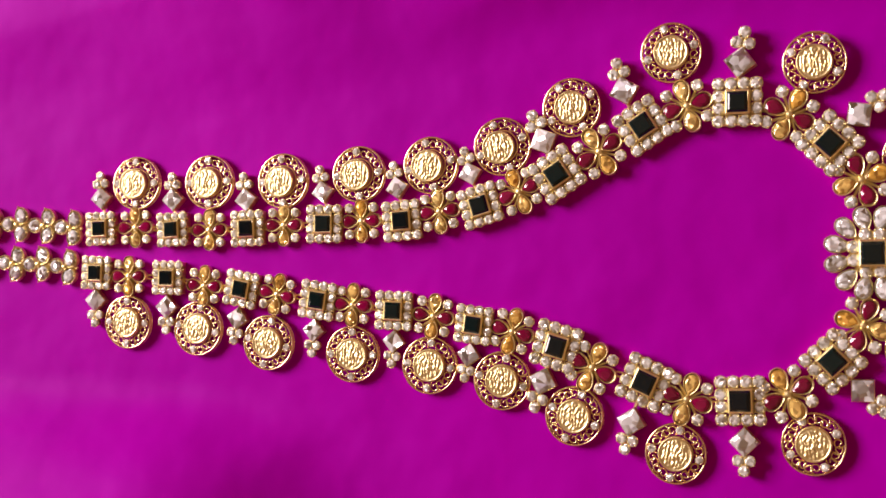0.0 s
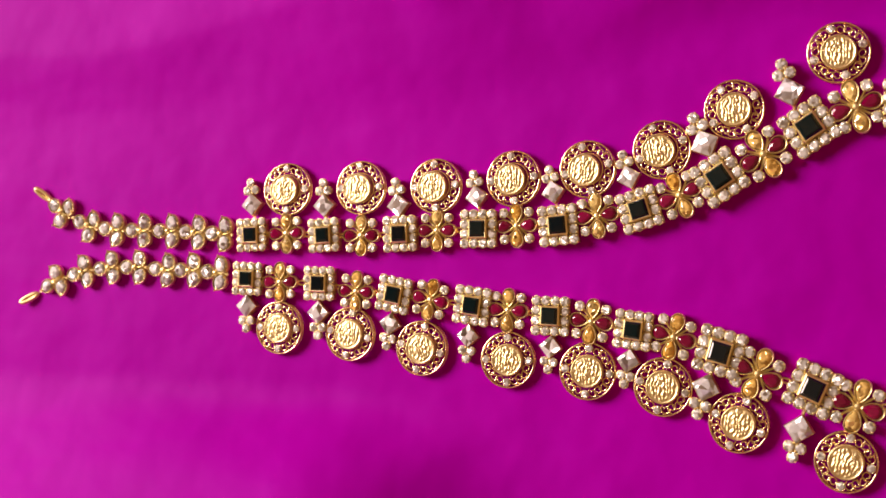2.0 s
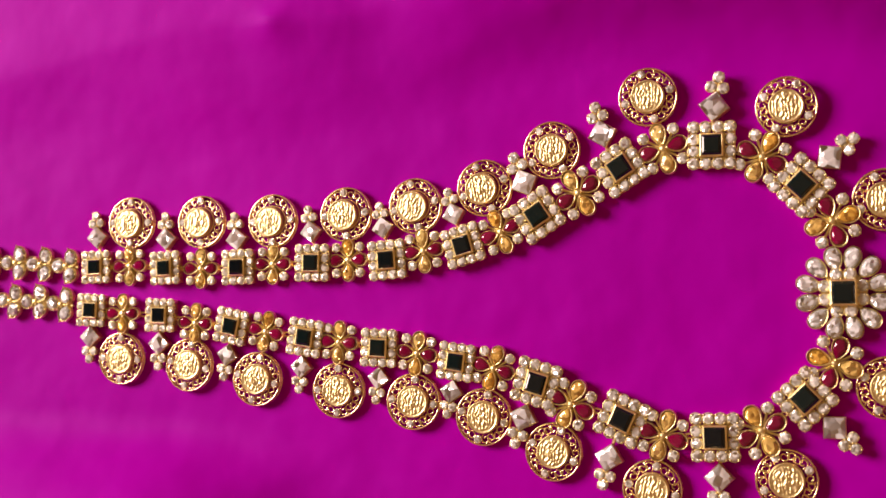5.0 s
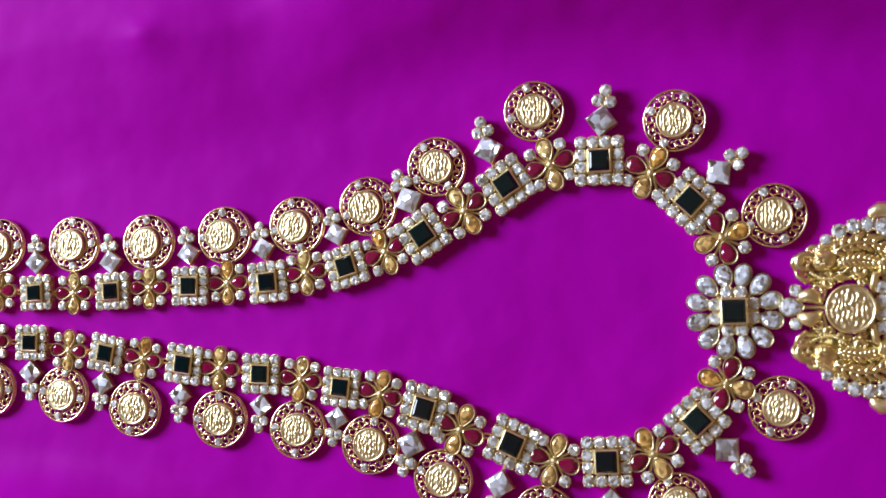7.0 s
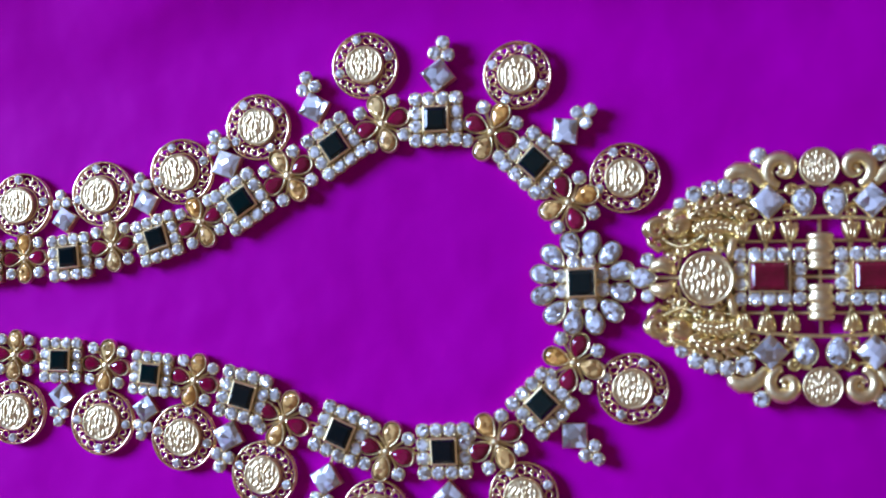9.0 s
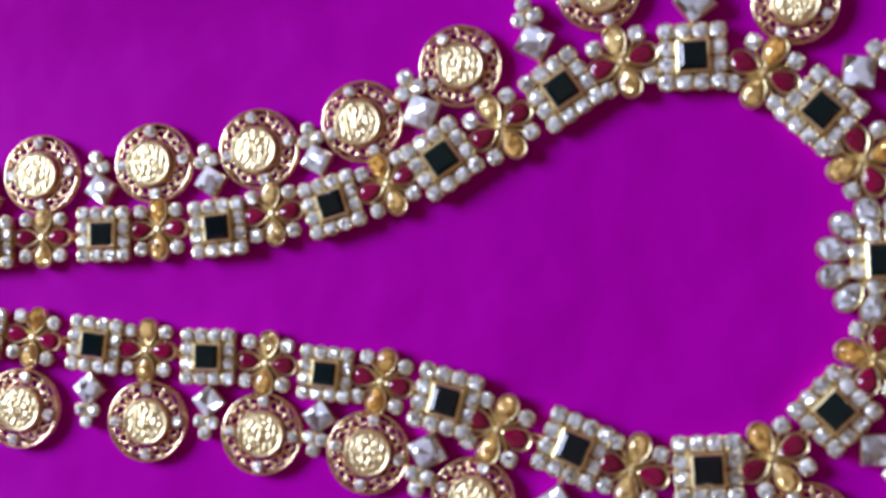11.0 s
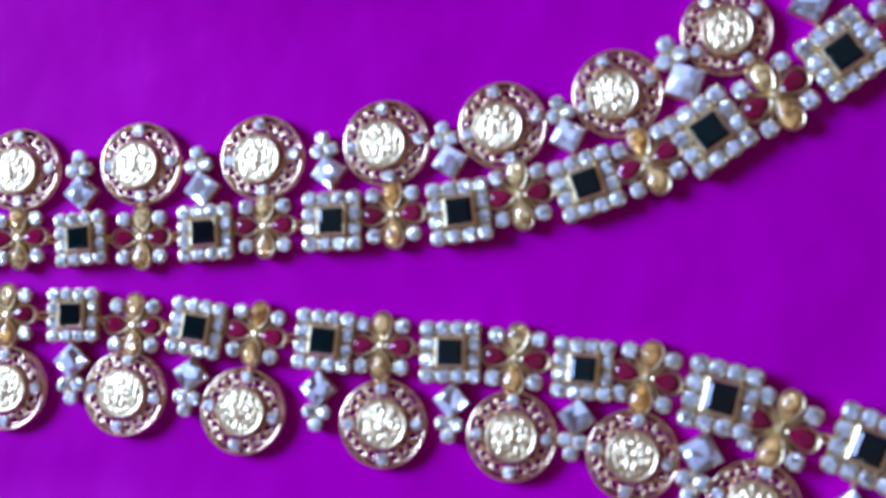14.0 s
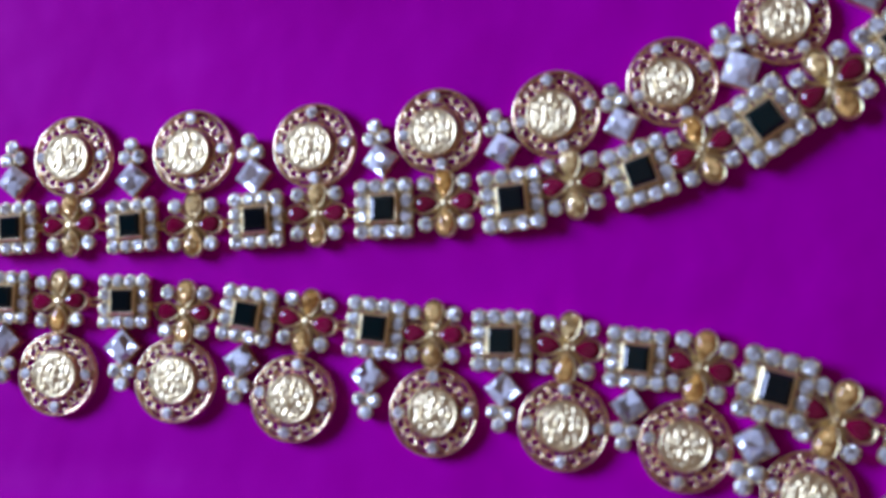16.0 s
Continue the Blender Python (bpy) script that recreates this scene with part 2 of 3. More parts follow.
def pear_cut(length, width, sharp=0.45):
    p = pear_points(length, width, 20, sharp)
    cy = length - width * 0.55
    p = p[1::2]
    turned = [((a[0] + b[0]) / 2, (a[1] + b[1]) / 2) for a, b in zip(p, p[1:] + p[:1])]
    s = rings([scaled_loop(turned, 0.55, -width * 0.24, 0, cy), scaled_loop(p, 1.0, 0.0, 0, cy), scaled_loop(turned, 0.86, width * 0.10, 0, cy),
               scaled_loop(p, 0.52, width * 0.17, 0, cy)])
    n = len(p)
    s.verts.append((0, cy, -width * 0.40))
    s.faces += [(len(s.verts) - 1, (i + 1) % n, i) for i in range(n)]
    out = Shape(s.verts)
    for f in s.faces:
        out.faces += [(f[0], f[1], f[2]), (f[0], f[2], f[3])] if len(f) == 4 else [f]
    return out


ROUND = mesh("round_stone", round_cut(), WHITE)
EMERALD_CUT = mesh("square_green_stone", step_cut(), EMERALD)
PRINCESS = mesh("square_white_stone", princess_cut(), WHITE_SQUARE)
PEAR_RED = mesh("red_pear", pear_cut(6.1, 4.5, 0.7), RUBY)
PEAR_AMBER = mesh("amber_pear", pear_cut(6.4, 4.4, 0.7), CITRINE)
PEAR_WHITE = mesh("white_pear", pear_cut(6.9, 4.7), WHITE_DROP)
LEAF_WHITE = mesh("leaf_stone", pear_cut(5.0, 4.5, 0.15), WHITE_DROP)


def collet(r, top, low=0.4):
    """A cup round a stone of radius r, with four small claws."""
    s = lathe([(0.01, low), (r * 0.62, low), (r * 0.8, low + 0.2), (r * 1.0, top - 0.5), (r * 1.06, top), (r * 0.97, top + 0.04), (r * 0.9, top - 0.3)], 12)
    s.faces.pop()
    for k in range(4):
        a = math.pi / 4 + k * math.pi / 2
        s.add(bead(r * 0.22, 6), mm(r * 0.96 * math.cos(a), r * 0.96 * math.sin(a), top + 0.14))
    return s


def bezel_box(h, low, top, wall=0.32):
    """A square cup round a stone of half side h, with a sloping flange about its mouth."""
    return rings([square_loop(h * 0.6, low), square_loop(h + wall * 1.4, low), square_loop(h + wall * 1.9, top - 0.4), square_loop(h + wall * 0.6, top - 0.05),
                  square_loop(h + wall * 0.3, top), square_loop(h, top - 0.03), square_loop(h * 0.97, low + 0.5), square_loop(h * 0.3, low + 0.3)], True, True)


def pear_bezel(length, width, wall, low, top, sharp=0.45):
    p = pear_points(length, width, 20, sharp)
    cy = length - width * 0.55
    k = 1 + wall / (width / 2)
    return rings([scaled_loop(p, 0.9, low, 0, cy), scaled_loop(p, k, low + 0.5, 0, cy), scaled_loop(p, k, top - 0.1, 0, cy),
                  scaled_loop(p, (1 + k) / 2, top + 0.1, 0, cy), scaled_loop(p, 1.0, top, 0, cy), scaled_loop(p, 0.98, low + 0.6, 0, cy), scaled_loop(p, 0.3, low + 0.4, 0, cy)], True, True)


# ---- the unseen room, added to bounce the light, and the cloth ----
def box(s, x0, x1, y0, y1, z0, z1):
    s.add(rings([[(x1, y0, z), (x1, y1, z), (x0, y1, z), (x0, y0, z)] for z in (z0, z1)], True, True))
    return s


def setting(name, s, mat, m=None, smooth=False, kind="structure", label="", category=""):
    me = bpy.data.meshes.new(name)
    me.from_pydata(s.verts, [], s.faces)
    me.materials.append(mat)
    me.polygons.foreach_set("use_smooth", [smooth] * len(me.polygons))
    ob = new(name, me)
    if m:
        ob.matrix_basis = m
    return tagged(ob, label, category, "", kind)


X0, X1, YW, TOP = -1.8, 1.92, 1.7, 2.6
window_wall = box(box(box(box(Shape(), X1, X1 + 0.15, -YW, YW, -0.03, 0.62), X1, X1 + 0.15, -YW, YW, 1.58, TOP),
                      X1, X1 + 0.15, -YW, -0.5, 0.62, 1.58), X1, X1 + 0.15, 0.5, YW, 0.62, 1.58)
setting("unseen_wall_window", window_wall, WARM_FILL_WALL, ROOM)
setting("unseen_wall_back", box(Shape(), X0 - 0.15, X0, -YW, YW, -0.03, TOP), WARM_FILL_WALL, ROOM)
setting("unseen_wall_side_1", box(Shape(), X0 - 0.15, X1 + 0.15, YW, YW + 0.15, -0.03, TOP), WARM_FILL_WALL, ROOM)
setting("unseen_wall_side_2", box(Shape(), X0 - 0.15, X1 + 0.15, -YW - 0.15, -YW, -0.03, TOP), WARM_FILL_WALL, ROOM)
setting("unseen_ceiling", box(Shape(), X0 - 0.15, X1 + 0.15, -YW - 0.15, YW + 0.15, TOP, TOP + 0.12), PALE_FILL_CEILING, ROOM)
setting("unseen_floor", box(Shape(), X0 - 0.15, X1 + 0.15, -YW - 0.15, YW + 0.15, -0.12, -0.03), WARM_FILL_FLOOR, ROOM)


def bump_1d(d, w):
    return math.exp(-(d / w) ** 2)


def ramp(d, w):
    """Starts level and goes over into a straight rise."""
    return 0.0 if d <= 0 else d * d / (2 * w) if d < w else d - w / 2


def between(v, a, b):
    t = max(0.0, min(1.0, (v - a) / (b - a)))
    return t * t * (3 - 2 * t)


def cloth_height(x, y):
    """Metres. Level where the jewellery lies; beyond it the cloth is creased, with swells shaped to imitate bright and
    dark margins.
    """
    low = -0.047 - 0.027 * between(x, -0.06, 0.07)
    high = 0.042 + 0.032 * between(x, -0.05, 0.06)
    crest = 0.092 + 0.05 * between(x, -0.03, 0.05) - 0.02 * between(-x, 0.07, 0.2)
    # slopes turned to the lamp to brighten the bottom left and darken the top
    h = (0.19 + 0.42 * between(-x, 0.0, 0.1)) * ramp(min(low - y, 0.05), 0.018)
    h += (0.19 + 0.5 * between(x, -0.02, 0.06)) * ramp(min(y, crest) - high, 0.018) - 0.04 * ramp(min(y - crest, 0.06), 0.008)
    h -= 0.05 * between(y, 0.05, 0.09) * ramp(min(x, 0.2) - 0.05, 0.03)
    h += 0.09 * between(-y, 0.045, 0.08) * between(-x, 0.03, 0.09) * (max(-0.3, min(x, -0.1)) + 0.2)
    out = max(0.0, low - y, y - high)
    far = min(1.0, out / 0.02)
    h += far * 0.0007 * noise.noise(Vector((x * 11, y * 17, 0.0)))
    h += 0.0032 * math.exp(-math.hypot(x + 0.056, (y - 0.091) * 1.4) / 0.008)
    h += far * 0.0020 * bump_1d(y + 0.135 - 0.15 * x, 0.02)
    step = y + 0.058 + 0.04 * (x + 0.15)
    h += 0.0012 / (1 + math.exp(min(60.0, step / 0.0022))) / (1 + math.exp(min(60.0, (x + 0.06) / 0.015)))
    return h


def cloth_sheet():
    nx, ny, s = 380, 300, Shape()
    for j in range(ny + 1):
        for i in range(nx + 1):
            x, y = -0.48 + 0.96 * i / nx, -0.34 + 0.70 * j / ny
            s.verts.append((x, y, cloth_height(x, y)))
    w = nx + 1
    for j in range(ny):
        for i in range(nx):
            s.faces.append((j * w + i, j * w + i + 1, (j + 1) * w + i + 1, (j + 1) * w + i))
    n = len(s.verts)
    edge = [i for i in range(w)] + [j * w + nx for j in range(1, ny + 1)] + [ny * w + i for i in range(nx - 1, -1, -1)] + [j * w for j in range(ny - 1, 0, -1)]
    s.verts += [(s.verts[i][0], s.verts[i][1], -0.03) for i in edge]
    for k in range(len(edge)):
        l = (k + 1) % len(edge)
        s.faces.append((edge[l], edge[k], n + k, n + l))
    s.faces.append(tuple(reversed(range(n, n + len(edge)))))
    return s


setting("cloth", cloth_sheet(), CLOTH, None, True, "structure", "smooth magenta satin cloth with soft creases", "cloth")

# ---- the necklace: square links and flower links on two strands ----
necklace = tagged(new("necklace"), "long gold necklace of stone-set links laid open on magenta cloth", "necklace")


def square_link(x, y, turn, side):
    """Twelve white stones in a square round a dark green one."""
    d = side / 1.69
    key = "square_link %.2f" % side
    if key not in MESHES:
        s = Shape()
        r = d * 0.50
        for i in range(4):
            for j in range(4):
                if i in (0, 3) or j in (0, 3):
                    s.add(collet(r, 3.3), mm((i - 1.5) * d, (j - 1.5) * d, 0))
        s.add(bezel_box(side / 2 * 0.98, 0.5, 4.6, 0.3))
        for k in (-1, 1):
            s.add(box(Shape(), -1.85 * d, 1.85 * d, k * 1.75 * d - 0.25, k * 1.75 * d + 0.25, 0.0, 1.6))
            s.add(box(Shape(), k * 1.75 * d - 0.25, k * 1.75 * d + 0.25, -1.8 * d, 1.8 * d, 0.05, 1.55))
            s.add(box(Shape(), -1.6 * d, 1.6 * d, k * 0.9 * d - 0.3, k * 0.9 * d + 0.3, 0.6, 1.3))
            s.add(box(Shape(), k * 0.9 * d - 0.3, k * 0.9 * d + 0.3, -1.6 * d, 1.6 * d, 0.65, 1.25))
        mesh(key, s, GOLD)
    link = part("square_link", MESHES[key], necklace, at(x, y, 0.1, turn))
    r = d * 0.455
    for i in range(4):
        for j in range(4):
            if i in (0, 3) or j in (0, 3):
                part("round_stone", ROUND, link, at((i - 1.5) * d, (j - 1.5) * d, 3.35, random.uniform(0, 60), r, random.uniform(-9, 9), random.uniform(-9, 9)))
    part("green_stone", EMERALD_CUT, link, at(0, 0, 4.6, 0, side / 2 * 0.97, random.uniform(-5, 5), random.uniform(-6, 3)), "almost black green step-cut stone")
    return link


def flower_link(x, y, out, k):
    """Two amber and two red drop-shaped stones, with four white ones between; out: the way of an amber one."""
    if "flower_link" not in MESHES:
        s = Shape()
        for q in range(4):
            red = q % 2
            m = mm(0, 0, 0, 90 * q)
            s.add(pear_bezel(6.5 if red else 6.8, 4.6 if red else 4.5, 0.3, 0.5, 3.3, 0.7), m @ Matrix.Translation((0, 1.2, 0)))
            s.add(tube([(0, 0.3, 2.6), (0, 1.6, 3.2)], 0.5, 6), m)
            a = radians(45 + 90 * q)
            s.add(collet(1.75, 2.9), mm(6.9 * math.cos(a), 6.9 * math.sin(a), 0))
            s.add(tube([(1.2 * math.cos(a), 1.2 * math.sin(a), 1.2), (5.6 * math.cos(a), 5.6 * math.sin(a), 1.2)], 0.45, 6))
        s.add(lathe([(1.3, 0.0), (1.35, 1.5), (1.25, 3.0), (0.8, 3.7), (0.01, 3.9)], 10))
        mesh("flower_link", s, GOLD)
    link = part("flower_link", MESHES["flower_link"], necklace, at(x, y, 0.1, out - 90, k))
    for q in range(4):
        red = q % 2
        m = Matrix.Rotation(radians(90 * q), 4, "Z") @ at(0, 1.45, 3.2, 0, 0.97, random.uniform(-4, 4), random.uniform(-4, 4))
        part("drop_stone", PEAR_RED if red else PEAR_AMBER, link, m, "deep red drop-cut stone" if red else "amber drop-cut stone")
        a = radians(45 + 90 * q)
        part("round_stone", ROUND, link, at(6.9 * math.cos(a), 6.9 * math.sin(a), 2.95, random.uniform(0, 60), 1.7, random.uniform(-9, 9), random.uniform(-9, 9)))
    return link


def centre_link(x, y, turn):
    """Twelve white drop-cut petals and eight round stones about a green one."""
    s = Shape()
    for q in range(12):
        s.add(pear_bezel(6.9, 4.75, 0.25, 0.5, 3.0), mm(0, 0, 0, 30 * q + 15) @ Matrix.Translation((0, 7.0, 0)))
        a = radians(30 * q + 105)
        s.add(tube([(4 * math.cos(a), 4 * math.sin(a), 1.2), (9 * math.cos(a), 9 * math.sin(a), 1.2)], 0.6, 6))
    spots = [(sx * 1.95, sy * 5.4) for sx in (-1, 1) for sy in (-1, 1)] + [(sy * 5.4, sx * 1.95) for sx in (-1, 1) for sy in (-1, 1)]
    for px, py in spots:
        s.add(collet(1.85, 3.4), mm(px, py, 0))
    s.add(bezel_box(3.3, 0.5, 5.4))
    s.add(lathe([(6.6, 0.0), (6.6, 1.0), (4.2, 1.1)], 24))
    link = part("centre_flower_link", mesh("centre_link", s, GOLD), necklace, at(x, y, 0.1, turn), "round link of twelve white drop-cut petals")
    for q in range(12):
        m = Matrix.Rotation(radians(30 * q + 15), 4, "Z") @ at(0, 7.0, 3.0, 0, 0.98, random.uniform(-8, 8), random.uniform(-8, 8))
        part("petal_stone", PEAR_WHITE, link, m)
    for px, py in spots:
        part("round_stone", ROUND, link, at(px, py, 3.45, random.uniform(0, 60), 1.8, random.uniform(-9, 9), random.uniform(-9, 9)))
    part("green_stone", EMERALD_CUT, link, at(0, 0, 5.2, 0, 3.28), "almost black green step-cut stone")


SQUARES = (
    (-125.0, 5.4, 4, 5.0), (-96.1, 5.9, 5, 5.0), (-67.1, 7.0, 4, 5.2), (-38.7, 9.2, 2, 5.4), (-11.2, 10.9, 7, 5.6),
    (15.3, 16.3, 19, 5.6), (40.1, 26.6, 35, 6.2), (66.5, 41.8, 35, 6.2), (94.8, 48.8, 2, 6.3), (121.8, 36.7, -42, 6.3),
    (-126.0, -10.2, 0, 5.0), (-97.2, -10.9, 1, 5.0), (-68.5, -13.6, -9, 5.2), (-40.0, -16.2, -6, 5.4), (-12.8, -18.4, 0, 5.4),
    (14.6, -21.6, -5, 5.2), (41.9, -27.0, -14, 6.2), (69.9, -36.4, -22, 6.2), (98.6, -40.1, 4, 6.3), (124.6, -26.9, 46, 6.2))
for row in SQUARES:
    square_link(*row)
FLOWERS = (
    (-111.2, 6.2, 94, 0.86), (-82.0, 6.1, 92, 0.86), (-53.8, 8.4, 92, 0.86), (-25.6, 10.5, 94, 0.88), (1.4, 14.2, 99, 0.9),
    (27.8, 21.0, 116, 0.92), (53.2, 33.8, 125, 1.0), (79.7, 47.8, 110, 1.0), (110.0, 45.2, 64, 1.02), (130.9, 26.1, 22, 1.02),
    (-113.1, -10.9, -88, 0.86), (-83.1, -13.1, -92, 0.86), (-55.3, -14.8, -101, 0.86), (-27.6, -17.2, -92, 0.88), (0.7, -19.6, -96, 0.9),
    (27.3, -23.1, -104, 0.92), (53.4, -32.9, -113, 1.0), (82.7, -40.7, -105, 1.0), (112.2, -37.2, -58, 1.02), (132.7, -16.0, -17, 1.02))
for row in FLOWERS:
    flower_link(*row)
centre_link(134.7, 4.9, 3)


def joiner(a, b, z=0.9):
    """A short wire loop between two neighbours."""
    p, q = Vector((a[0], a[1], z)), Vector((b[0], b[1], z))
    d = (q - p).normalized()
    mid = (p + q) / 2
    side = Vector((-d.y, d.x, 0))
    loop = [mid + d * 2.0 * math.cos(t * math.pi / 5) + side * 0.7 * math.sin(t * math.pi / 5) for t in range(10)]
    part("jump_ring", mesh("joiner %.1f %.1f" % (mid.x, mid.y), tube(loop, 0.33, 5, closed=True), GOLD, True), necklace, Matrix())


for k in (0, 10):
    for i in range(10):
        joiner(SQUARES[k + i], FLOWERS[k + i])
        if i < 9:
            joiner(FLOWERS[k + i], SQUARES[k + i + 1])
        else:
            joiner(FLOWERS[k + i], (134.7, 4.9))


# ---- the two chains of leaf-shaped links that close it ----
LEAVES = ((-1.4, 5.9, 205, 1.0), (-1.4, -5.9, -25, 1.0), (-8.7, 0, -90, 0.95))


def chain_link(x, y, turn):
    """Two round-bellied leaves side by side and one behind them, each a thick cup with a turned-out tip round a white stone."""
    if "chain_link" not in MESHES:
        s = Shape()
        for dx, dy, a, k in LEAVES:
            s.add(pear_bezel(5.9, 5.2, 0.35, 0.3, 2.5, 0.3), mm(dx, dy, 0, a, k))
            s.add(tube([(0, 0.9, 1.6), (0, -0.1, 2.1), (0, -0.7, 2.9)], [0.75, 0.5, 0.2], 7), mm(dx, dy, 0, a, k))
            s.add(lathe([(2.3, 0.3), (2.5, 1.2), (2.2, 1.9)], 12), mm(dx, dy, 0, a, k) @ Matrix.Translation((0, 3.2, 0)))
            for q in (-1, 1):
                s.add(bead(0.42, 6), mm(dx, dy, 0, a, k) @ Matrix.Translation((q * 2.2, 4.4, 2.7)))
        s.add(lathe([(0.9, 0.2), (0.95, 1.6), (0.6, 2.3), (0.01, 2.5)], 8), mm(-2.4, 0, 0.4))
        s.add(tube([(-4.6, 0, 1.2), (2.6, 0, 1.2)], 0.6, 6))
        s.add(tube([(-10.2, 0, 1.0), (-7.6, 0, 1.0)], 0.7, 6))
        mesh("chain_link", s, GOLD)
    link = part("chain_link", MESHES["chain_link"], necklace, at(x, y, 0.1, turn))
    for dx, dy, a, k in LEAVES:
        part("leaf_stone", LEAF_WHITE, link, at(dx, dy, 2.5 * k, a, k, random.uniform(-7, 7), random.uniform(-7, 7)) @ at(0, 0.55, 0))
    return link


UPPER = ((-207.9, 11.5), (-195.3, 6.8), (-183.3, 6.0), (-171.1, 6.0), (-158.9, 6.1), (-147.6, 5.8), (-136.4, 5.4))
LOWER = ((-209.3, -13.3), (-196.9, -9.6), (-184.7, -7.9), (-172.7, -7.5), (-160.1, -8.3), (-149.0, -7.9), (-137.7, -8.7))
for row, hook in ((UPPER, (-218.9, 19.0)), (LOWER, (-223.4, -20.9))):
    before = hook
    for x, y in row:
        chain_link(x, y, math.degrees(math.atan2(y - before[1], x - before[0])))
        before = (x, y)
    a = math.degrees(math.atan2(hook[1] - row[0][1], hook[0] - row[0][0]))
    s = tube([(3.8 * math.cos(t * math.pi / 7), 0.9 * math.sin(t * math.pi / 7), 1.3 + 0.9 * math.cos(t * math.pi / 7)) for t in range(14)], 0.8, 7, True)
    part("clasp_hook", mesh("hook %.0f" % a, s, GOLD, True), necklace, at(hook[0], hook[1], 0.1, a))


# ---- coin charms ----
def coin_face(seed, fine=1.0):
    """A domed disc, struck with an uneven worn relief, and a beaded edge."""
    noise.seed_set(1)
    loops = []
    R, n = 5.0, 72
    for k in range(27):
        r = R * k / 26 if k else 0.02
        loop = []
        for i in range(n):
            a = 2 * math.pi * i / n
            x, y = fine * r * math.cos(a), fine * r * math.sin(a)
            bend = noise.noise(Vector((x * 0.45 + seed * 7, y * 0.5, seed)))
            v = 0.40 * math.sin(x * 5.2 + 5.0 * bend + seed) * (0.6 + 1.0 * noise.noise(Vector((x * 0.7, y * 0.9 + seed * 5, seed))))
            v += 0.40 * noise.noise(Vector((x * 1.1, y * 0.8 + seed * 3, seed + 4.0)))
            h = 0.85 / fine ** 1.6 * max(-0.3, min(0.5, v)) * max(0.0, min(1.0, (4.4 - r) / 0.6))
            h += 0.15 + 0.4 * fine * abs(math.sin(18 * a)) if 4.45 < r < 4.95 else 0.0
            loop.append((x / fine, y / fine, 4.1 + 0.35 * (1 - (r / R) ** 2) + h))
        loops.append(loop)
    loops = loops[::-1]
    loops.insert(0, circle(5.05, 3.6, n))
    loops.insert(0, circle(4.9, 1.6, n))
    s = rings(loops)
    return s


def spiral(cx, cy, start, way, r0=1.25, turns=1.15, n=13):
    pts = []
    for i in range(n):
        t = i / (n - 1)
        a = start + way * t * turns * 2 * math.pi
        r = r0 * (1 - 0.66 * t)
        pts.append((cx + r * math.cos(a), cy + r * math.sin(a), 1.9 + 0.25 * t))
    return pts


def charm_frame():
    """Two wire hoops, with curled wire between them, and four cups for stones."""
    s = outline([p[:2] for p in circle(8.75, 0, 48)], 0.33, 1.9, 6)
    s.add(outline([p[:2] for p in circle(8.7, 0, 48)], 0.36, 1.2, 6))
    s.add(outline([p[:2] for p in circle(8.75, 0, 48)], 0.33, 0.5, 6))
    s.add(outline([p[:2] for p in circle(5.0, 0, 40)], 0.3, 2.0, 6))
    for q in range(4):
        a = radians(90 * q)
        s.add(collet(1.3, 2.5, 0.5), mm(7.1 * math.cos(a), 7.1 * math.sin(a), 0))
        for off, way in ((21, 1), (37, -1), (53, 1), (69, -1)):
            b = a + radians(off)
            s.add(tube(spiral(6.85 * math.cos(b), 6.85 * math.sin(b), b + (math.pi if way > 0 else 0) + (0.5 * way), way, 1.62), 0.26, 5))
    for k in range(-1, 2):
        s.add(tube([(9.0, k * 0.5, 1.1), (10.4, k * 0.35, 1.2)], 0.4, 5))
    return s


FRAME = mesh("charm_frame", charm_frame(), CLOTH_GLOW_WIRE, True)
FACES = [mesh("coin_face %d" % k, coin_face(k, 1.15), COIN_GOLD, True) for k in range(4)]


def coin_charm(x, y, out, k):
    charm = new("coin_charm")
    charm.matrix_basis = at(x, y, 0.15, out + 180, 1.03, random.uniform(-1.5, 1.5), random.uniform(-1.5, 1.5))
    tagged(charm, "round gold coin charm in a curled wire rim coloured with reflected pink", "charm", "coin charms of the necklace")
    part("filigree_rim", FRAME, charm, Matrix(), "openwork rim of curled gold wire coloured with reflected pink")
    side = Matrix.Rotation(radians(-out - 180), 3, "Z") @ Vector((-0.9 if k < 6 else 0.0, -0.3 if k < 6 else 0.0, 0))
    part("coin", FACES[k % 4], charm, at(side.x, side.y, -1.1, -out + random.uniform(-12, 12), 1.02), "worn pale gold coin with a beaded edge")
    for q in range(4):
        a = radians(90 * q)
        part("round_stone", ROUND, charm, at(7.1 * math.cos(a), 7.1 * math.sin(a), 2.55, random.uniform(0, 60), 1.26, random.uniform(-9, 9), random.uniform(-9, 9)))


COINS = (
    (-111.8, 21.7), (-83.0, 22.5), (-55.0, 23.3), (-27.5, 25.9), (-2.4, 29.1), (21.5, 35.3), (43.7, 47.6), (74.2, 64.2), (116.6, 60.6), (145.5, 32.7),
    (-113.0, -27.0), (-85.1, -27.9), (-58.1, -31.3), (-27.3, -33.4), (-0.2, -35.5), (24.3, -38.9), (48.1, -48.3), (79.8, -57.4), (119.9, -51.4), (148.0, -22.4))
for k, (x, y) in enumerate(COINS):
    fx, fy = FLOWERS[k][:2]
    coin_charm(x, y, math.degrees(math.atan2(y - fy, x - fx)), k)


